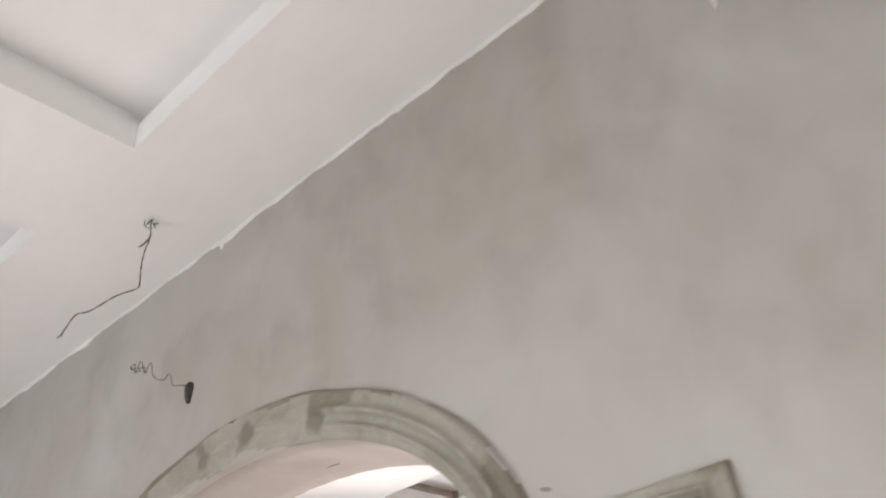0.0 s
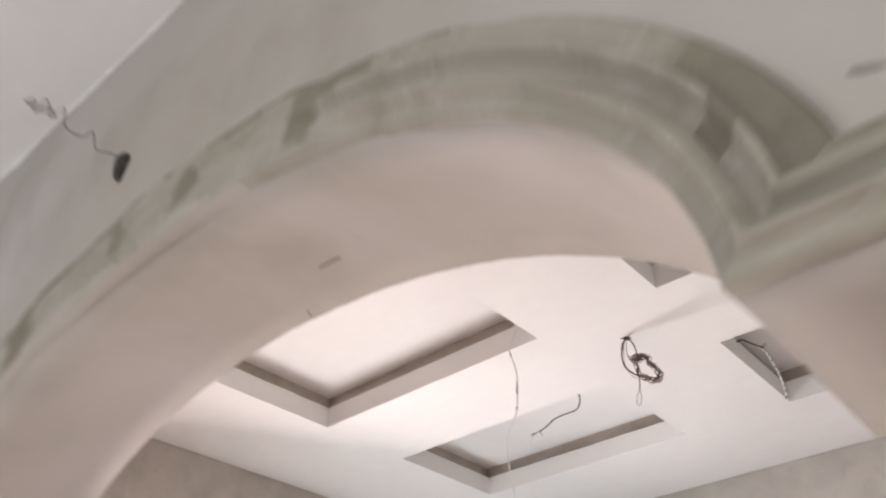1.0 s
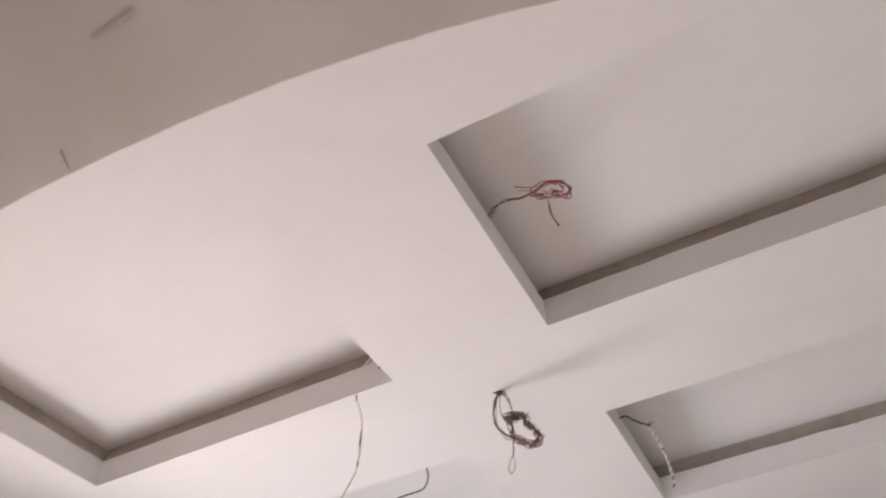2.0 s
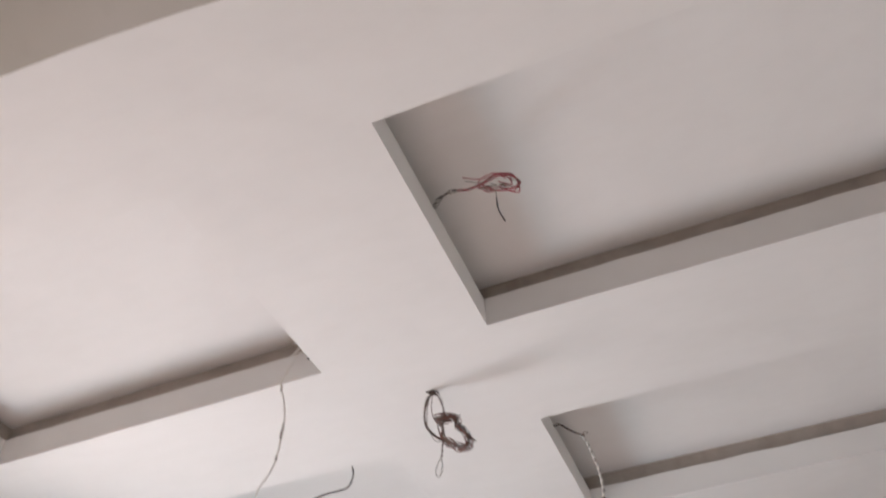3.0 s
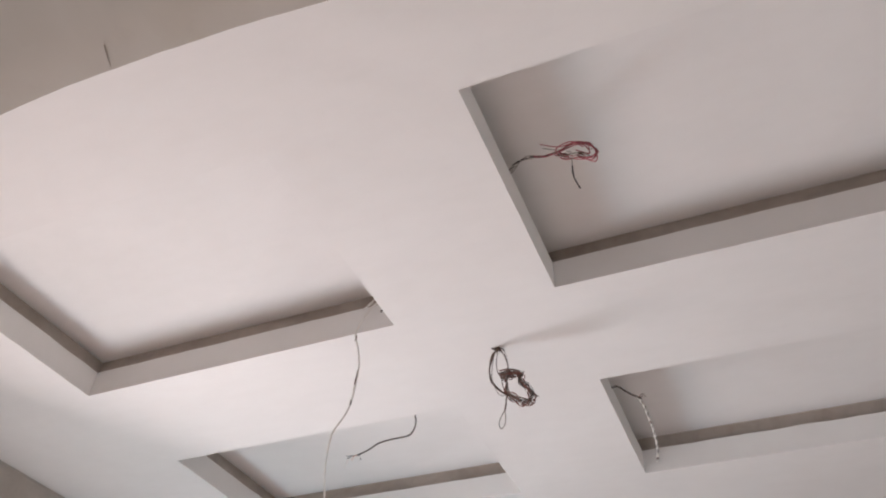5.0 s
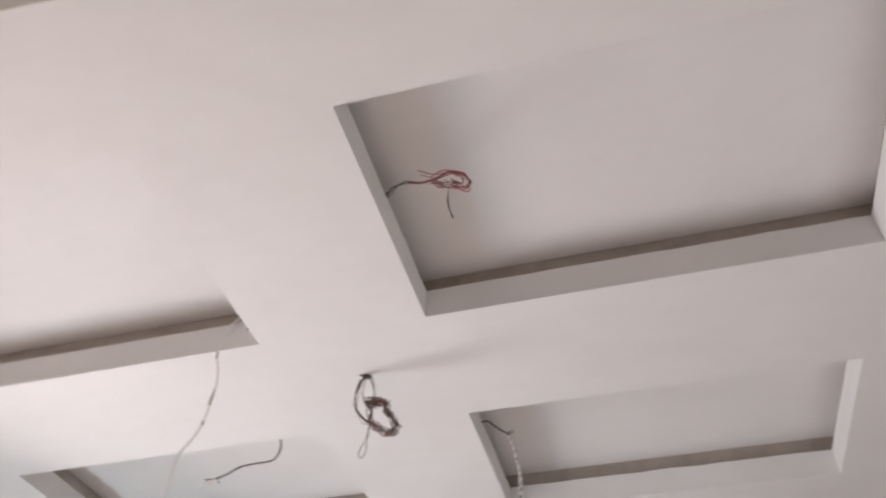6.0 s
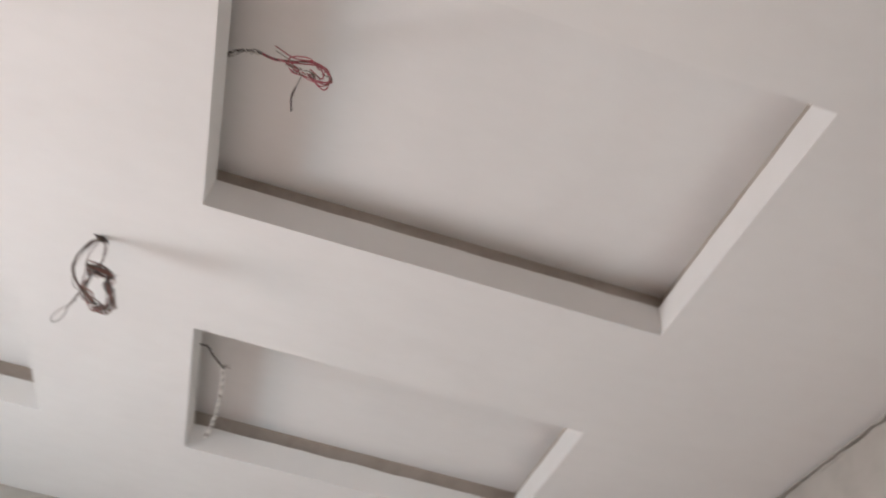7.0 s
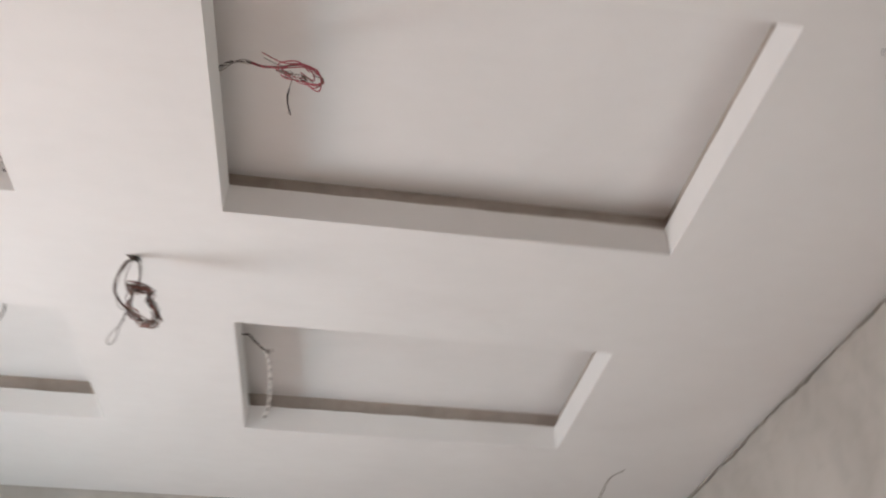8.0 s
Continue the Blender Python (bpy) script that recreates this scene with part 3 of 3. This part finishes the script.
for k in range(7):
    j = [(0.006, 0.012, 0.016)[k % 3] * noise.noise((k * 4.3, m * 1.3, 9.0)) for m in range(40)]
    strand(red, [(x + j[i] * min(1, i / 3), y + j[i + 13] * min(1, i / 3), z + j[i + 26] * min(1, i / 3)) for i, (x, y, z) in enumerate(loops[:13 - k])], R * (0.85, 0.6)[k % 2], (RED, RED, RED, BROWN, RED, OLIVE, RED)[k], "loop", "red wire loop" if k in (0, 1, 2, 4, 6) else "")
for k in range(7):
    # thin strands crumpled inside the loop
    j = [0.030 * noise.noise((k * 2.7 + 5, m * 1.9, 4.0)) for m in range(24)]
    strand(red, [(0.135 + 0.012 * m + j[m], -0.43 - 0.006 * m + 0.6 * j[m + 8], 3.196 - 0.011 * m + 0.8 * j[m + 16]) for m in range(7)], R * 0.6, (OLIVE, WHITE, RED, BROWN, WHITE, OLIVE, BROWN)[k], "thin_strand", steps=6)
strand(red, [(0.174, -0.45, 3.200), (0.142, -0.432, 3.224), (0.091, -0.405, 3.285)], R * 0.8, RED, "cut_end")
strand(red, [(0.170, -0.448, 3.194), (0.142, -0.432, 3.212), (0.099, -0.409, 3.262)], R * 0.7, GREY, "cut_end")
strand(red, [(0.165, -0.43, 3.199), (0.168, -0.40, 3.224), (0.161, -0.369, 3.214)], R * 0.9, GREY, "cut_end")
strand(red, [(0.161, -0.369, 3.214), (0.161, -0.369, 3.185), (0.163, -0.370, 3.165), (0.175, -0.376, 3.119)], R * 1.1, BLACK, "cut_end", "dark wire tail")
strand(red, [(0.161, -0.370, 3.202), (0.160, -0.369, 3.190), (0.162, -0.370, 3.176)], R * 1.3, BLACK, "tape_wrap", steps=5)
strand(red, [(0.017, -0.364, 3.290), (0.030, -0.36, 3.301), (0.036, -0.35, 3.309)], R * 0.8, BLACK, "cut_end")
strand(red, [(-0.01, -0.35, 3.262), (0.008, -0.372, 3.262), (0.022, -0.385, 3.253)], R * 0.8, GREY, "cut_end")

white = empty("white_cable", (-0.50, 0.06, 3.27), "thin white twin cable hanging from a ceiling cove", "cable")
cable(white, [(-0.50, 0.06, 3.27), (-0.535, 0.015, 3.262), (-0.575, -0.012, 3.235), (-0.607, -0.022, 3.17), (-0.612, -0.035, 3.118), (-0.592, -0.04, 3.05), (-0.584, -0.04, 2.985), (-0.594, -0.04, 2.885),
              (-0.61, -0.04, 2.84), (-0.642, -0.04, 2.79), (-0.650, -0.04, 2.72), (-0.647, -0.04, 2.66), (-0.636, -0.04, 2.58), (-0.625, -0.04, 2.47), (-0.63, -0.04, 2.40)], 0.0014, (WHITE, WHITE), 0.06, 8)
strand(white, [(-0.515, 0.04, 3.268), (-0.54, 0.01, 3.264), (-0.57, -0.008, 3.246), (-0.59, -0.014, 3.222)], 0.0014, WHITE, "loose_strand")
for z, x, r, h, mat in ((3.10, -0.606, 0.0024, 0.010, GREY), (2.965, -0.587, 0.0028, 0.016, GREY), (2.945, -0.589, 0.0031, 0.012, BROWN), (2.925, -0.591, 0.0027, 0.010, WHITE), (2.878, -0.596, 0.0026, 0.008, GREY)):
    strand(white, [(x + 0.05 * h, -0.04, z + h), (x, -0.0405, z), (x - 0.1 * h, -0.04, z - h)], r, mat, "tape_wrap", "dirty tape wrap", 4)
for k in range(3):
    j = [0.010 * noise.noise((k * 3.3, m * 2.1, 6.0)) for m in range(12)]
    strand(white, [(-0.525 + j[0], 0.02, 3.262), (-0.545 + j[1], -0.004 + j[2], 3.266 + j[3]), (-0.572 + j[4], -0.012 + j[5], 3.256 + j[6]), (-0.590 + 2 * j[7], -0.016, 3.240 + j[8]), (-0.604 + j[9], -0.018, 3.222 + 2 * j[10])], 0.0015, WHITE, "loose_strand")
bm = bmesh.new()
bmesh.ops.create_icosphere(bm, subdivisions=1, radius=1.0)
for v in bm.verts:
    v.co = Vector((-0.552 + 0.0045 * v.co.x * (1 + 0.5 * v.co.z), 0.0 + 0.0025 * v.co.y, 3.216 + 0.0055 * v.co.z))
part("nail_hole", bm, TAPE, main_ceiling, "small dark nail hole")

brown = empty("brown_cable", (-0.60, 0.42, 3.262), "short twisted dark cable with bare ends, from a cove", "cable")
cable(brown, [(-0.60, 0.42, 3.262), (-0.65, 0.46, 3.258), (-0.69, 0.51, 3.256), (-0.72, 0.60, 3.250), (-0.728, 0.65, 3.217), (-0.739, 0.65, 3.176), (-0.763, 0.65, 3.162), (-0.819, 0.65, 3.161), (-0.876, 0.652, 3.156), (-0.921, 0.655, 3.137), (-0.967, 0.655, 3.123)], R * 1.0, (BLACK, OLIVE, BLACK), 0.04)
for dx, dz, mat in ((-0.045, 0.004, BLACK), (-0.040, -0.008, BLACK), (0.018, -0.022, BLACK), (-0.02, -0.020, COPPER), (-0.052, -0.042, WHITE), (-0.046, -0.046, WHITE)):
    strand(brown, [(-0.967, 0.655, 3.123), (-0.967 + dx * 0.6, 0.652, 3.123 + dz * 0.2), (-0.967 + dx, 0.655, 3.123 + dz)], R * 0.7, mat, "bare_end", "bare copper end" if mat is COPPER else "", 5)

pale = empty("taped_cable", (-0.06, 0.66, 3.262), "grey cable with white taped joint, hanging from a cove", "cable")
cable(pale, [(-0.06, 0.66, 3.262), (-0.02, 0.69, 3.242), (0.002, 0.705, 3.239), (0.020, 0.71, 3.243), (0.042, 0.72, 3.226), (0.069, 0.715, 3.200), (0.096, 0.705, 3.176)], R * 1.2, (BLACK, OLIVE), 0.035)
tail = [(0.084, 0.71, 3.186), (0.100, 0.715, 3.150), (0.108, 0.725, 3.110), (0.114, 0.735, 3.075), (0.117, 0.742, 3.03), (0.115, 0.75, 2.99), (0.108, 0.757, 2.966)]
cable(pale, tail, R * 1.45, (WHITE, WHITE, GREY), 0.022)
line = smooth_line(tail, 6)
for k, (at, mat, r) in enumerate(((12, GREY, 0.0042), (14, WHITE, 0.0052), (16, BROWN, 0.0045), (18, WHITE, 0.0040), (22, GREY, 0.0036), (25, WHITE, 0.0040), (30, GREY, 0.0048), (33, WHITE, 0.0052), (35, BROWN, 0.0046))):
    bm = bmesh.new()
    tube(bm, [line[max(0, at - 2)], line[at - 1], line[at]], r)
    part("tape_wrap", bm, mat, pale, "white tape wrap" if mat is WHITE else "dirty tape wrap")
for dx, dz in ((0.014, 0.004), (0.010, 0.012)):
    strand(pale, [(0.088, 0.708, 3.184), (0.096 + dx * 0.3, 0.706, 3.180 + dz), (0.098 + dx, 0.706, 3.178 + dz)], R * 0.6, BROWN, "cut_end", steps=4)

entry = empty("entry_cable", (-0.335, -1.957, CEIL_ENTRY), "brown twin cable hanging from the entry ceiling", "cable")
cable(entry, [(-0.335, -1.957, 3.356), (-0.333, -1.956, 3.326), (-0.315, -1.962, 3.266), (-0.298, -1.986, 3.175), (-0.277, -2.001, 3.096), (-0.253, -2.012, 3.016), (-0.262, -2.023, 3.001), (-0.304, -2.059, 2.984), (-0.349, -2.108, 2.936), (-0.381, -2.136, 2.926), (-0.391, -2.156, 2.876)], R * 0.8, (BROWN, OLIVE), 0.09)
for dx, dz in ((0.002, -0.035), (-0.018, -0.028)):
    strand(entry, [(-0.391, -2.156, 2.876), (-0.391 + dx * 0.5, -2.162, 2.876 + dz * 0.6), (-0.391 + dx, -2.168, 2.876 + dz)], R * 0.8, BLACK, "cut_end", "", 4)
for k in range(6):
    a = 1.3 * k
    strand(entry, [(-0.335, -1.957, 3.346), (-0.335 + 0.018 * math.cos(a), -1.957 + 0.018 * math.sin(a), 3.324), (-0.333 + 0.026 * math.cos(a + 0.9), -1.957 + 0.024 * math.sin(a + 0.9), 3.334)], R * 0.9, BLACK, "cut_end", steps=5)
strand(entry, [(-0.313, -1.963, 3.261), (-0.327, -1.972, 3.241), (-0.345, -1.982, 3.228)], R * 1.8, BLACK, "cut_end", steps=5)

curl = empty("wall_wire", (-0.414, FRONT, 2.802), "curled dark wire sprouting from a black wall conduit", "wire")
bm = bmesh.new()
bmesh.ops.create_icosphere(bm, subdivisions=2, radius=1.0)
for v in bm.verts:
    w = 1 + 0.2 * noise.noise(v.co * 1.5)
    v.co = Vector((-0.414 + 0.014 * w * v.co.x * (1.0 if v.co.z > 0 else 1 + 0.75 * v.co.z) + 0.004 * v.co.z, FRONT - 0.006 + 0.020 * w * v.co.y, 2.802 + 0.036 * w * v.co.z * (1.35 if v.co.z < 0 else 0.8)))
for f in bm.faces:
    f.smooth = True
part("tape_blob", bm, TAPE, curl, "black taped conduit end")
strand(curl, [(-0.414, -1.709, 2.815), (-0.414, -1.737, 2.812), (-0.415, -1.769, 2.803), (-0.413, -1.779, 2.827), (-0.416, -1.787, 2.841), (-0.418, -1.800, 2.817), (-0.416, -1.824, 2.811), (-0.414, -1.844, 2.818), (-0.415, -1.852, 2.857), (-0.419, -1.858, 2.853),
              (-0.418, -1.868, 2.825), (-0.413, -1.876, 2.817), (-0.411, -1.887, 2.848), (-0.416, -1.893, 2.850), (-0.421, -1.897, 2.820), (-0.416, -1.906, 2.811), (-0.411, -1.912, 2.837), (-0.416, -1.924, 2.820)], R * 0.75, BROWN)
for k in range(5):
    j = [0.012 * noise.noise((k * 2.9, m * 1.7, 3.0)) for m in range(12)]
    strand(curl, [(-0.416 + j[0], -1.862 + j[1], 2.827 + j[2]), (-0.416 + j[3], -1.879, 2.833 + 2 * j[4]), (-0.416 + j[5], -1.899, 2.823 + 2 * j[6]), (-0.416 + j[7], -1.924 + j[8], 2.821 + j[9])], R * 0.55, (GREY, BLACK, WHITE, GREY, BLACK)[k], "frayed_end", steps=6)

stub = empty("ceiling_stub_wires", (1.475, -0.71, CEIL), "cut dark and red wire ends at the ceiling", "wire ends")
strand(stub, [(1.475, -0.712, 3.152), (1.455, -0.712, 3.135), (1.42, -0.708, 3.138), (1.372, -0.702, 3.142)], R, BLACK, "cut_end")
strand(stub, [(1.475, -0.708, 3.152), (1.455, -0.695, 3.13), (1.43, -0.675, 3.128), (1.408, -0.655, 3.13)], R, GREY, "cut_end")
strand(stub, [(1.475, -0.706, 3.152), (1.45, -0.70, 3.13), (1.425, -0.69, 3.125), (1.40, -0.682, 3.128)], R, RED, "cut_end", "red wire end")

bm = bmesh.new()
line = smooth_line([(1.515, 1.75, CEIL), (1.50, 1.66, CEIL), (1.488, 1.55, CEIL), (1.478, 1.46, CEIL), (1.486, 1.40, CEIL), (1.515, 1.35, CEIL)], 8)
rows = []
for k, q in enumerate(line):
    w = 0.0045 * math.sin(math.pi * min(1, 0.25 + 0.75 * k / len(line))) * (0.7 + 0.6 * abs(noise.noise((k * 0.5, 2, 2))))
    rows.append([bm.verts.new(q + Vector((dx * w + 0.003 * noise.noise((k * 0.4, 0, 7)), 0, dz))) for dx, dz in ((-1, 0.001), (-0.4, -0.004), (0.6, -0.003), (1, 0.001))])
for p, q in zip(rows, rows[1:]):
    for i in range(3):
        bm.faces.new((p[i], p[i + 1], q[i + 1], q[i])).smooth = True
bmesh.ops.recalc_face_normals(bm, faces=bm.faces)
part("crack_ridge", bm, SCAR, main_ceiling, "raised dark crack ridge")

bm = bmesh.new()
rows = []
for k in range(181):
    y = BACK + (FAR - BACK) * k / 180
    r = 0.6 * noise.noise((k * 0.09, 3.3, 0)) + 0.5 * noise.noise((k * 0.41, 1.1, 2))
    z = CEIL - 0.012 - 0.016 * r
    w = 0.0003 + 0.0012 * max(0.0, noise.noise((k * 0.16, 7.7, 1)))
    rows.append([bm.verts.new((RIGHT - d, y, z + u * w)) for d, u in ((0.0, -1), (0.0125, -0.7), (0.0125, 0.7), (0.0, 1))])
for p, q in zip(rows, rows[1:]):
    for i in range(3):
        bm.faces.new((p[i], p[i + 1], q[i + 1], q[i]))
bmesh.ops.recalc_face_normals(bm, faces=bm.faces)
part("crack", bm, SCAR, trim_east, "thin ragged dark crack")
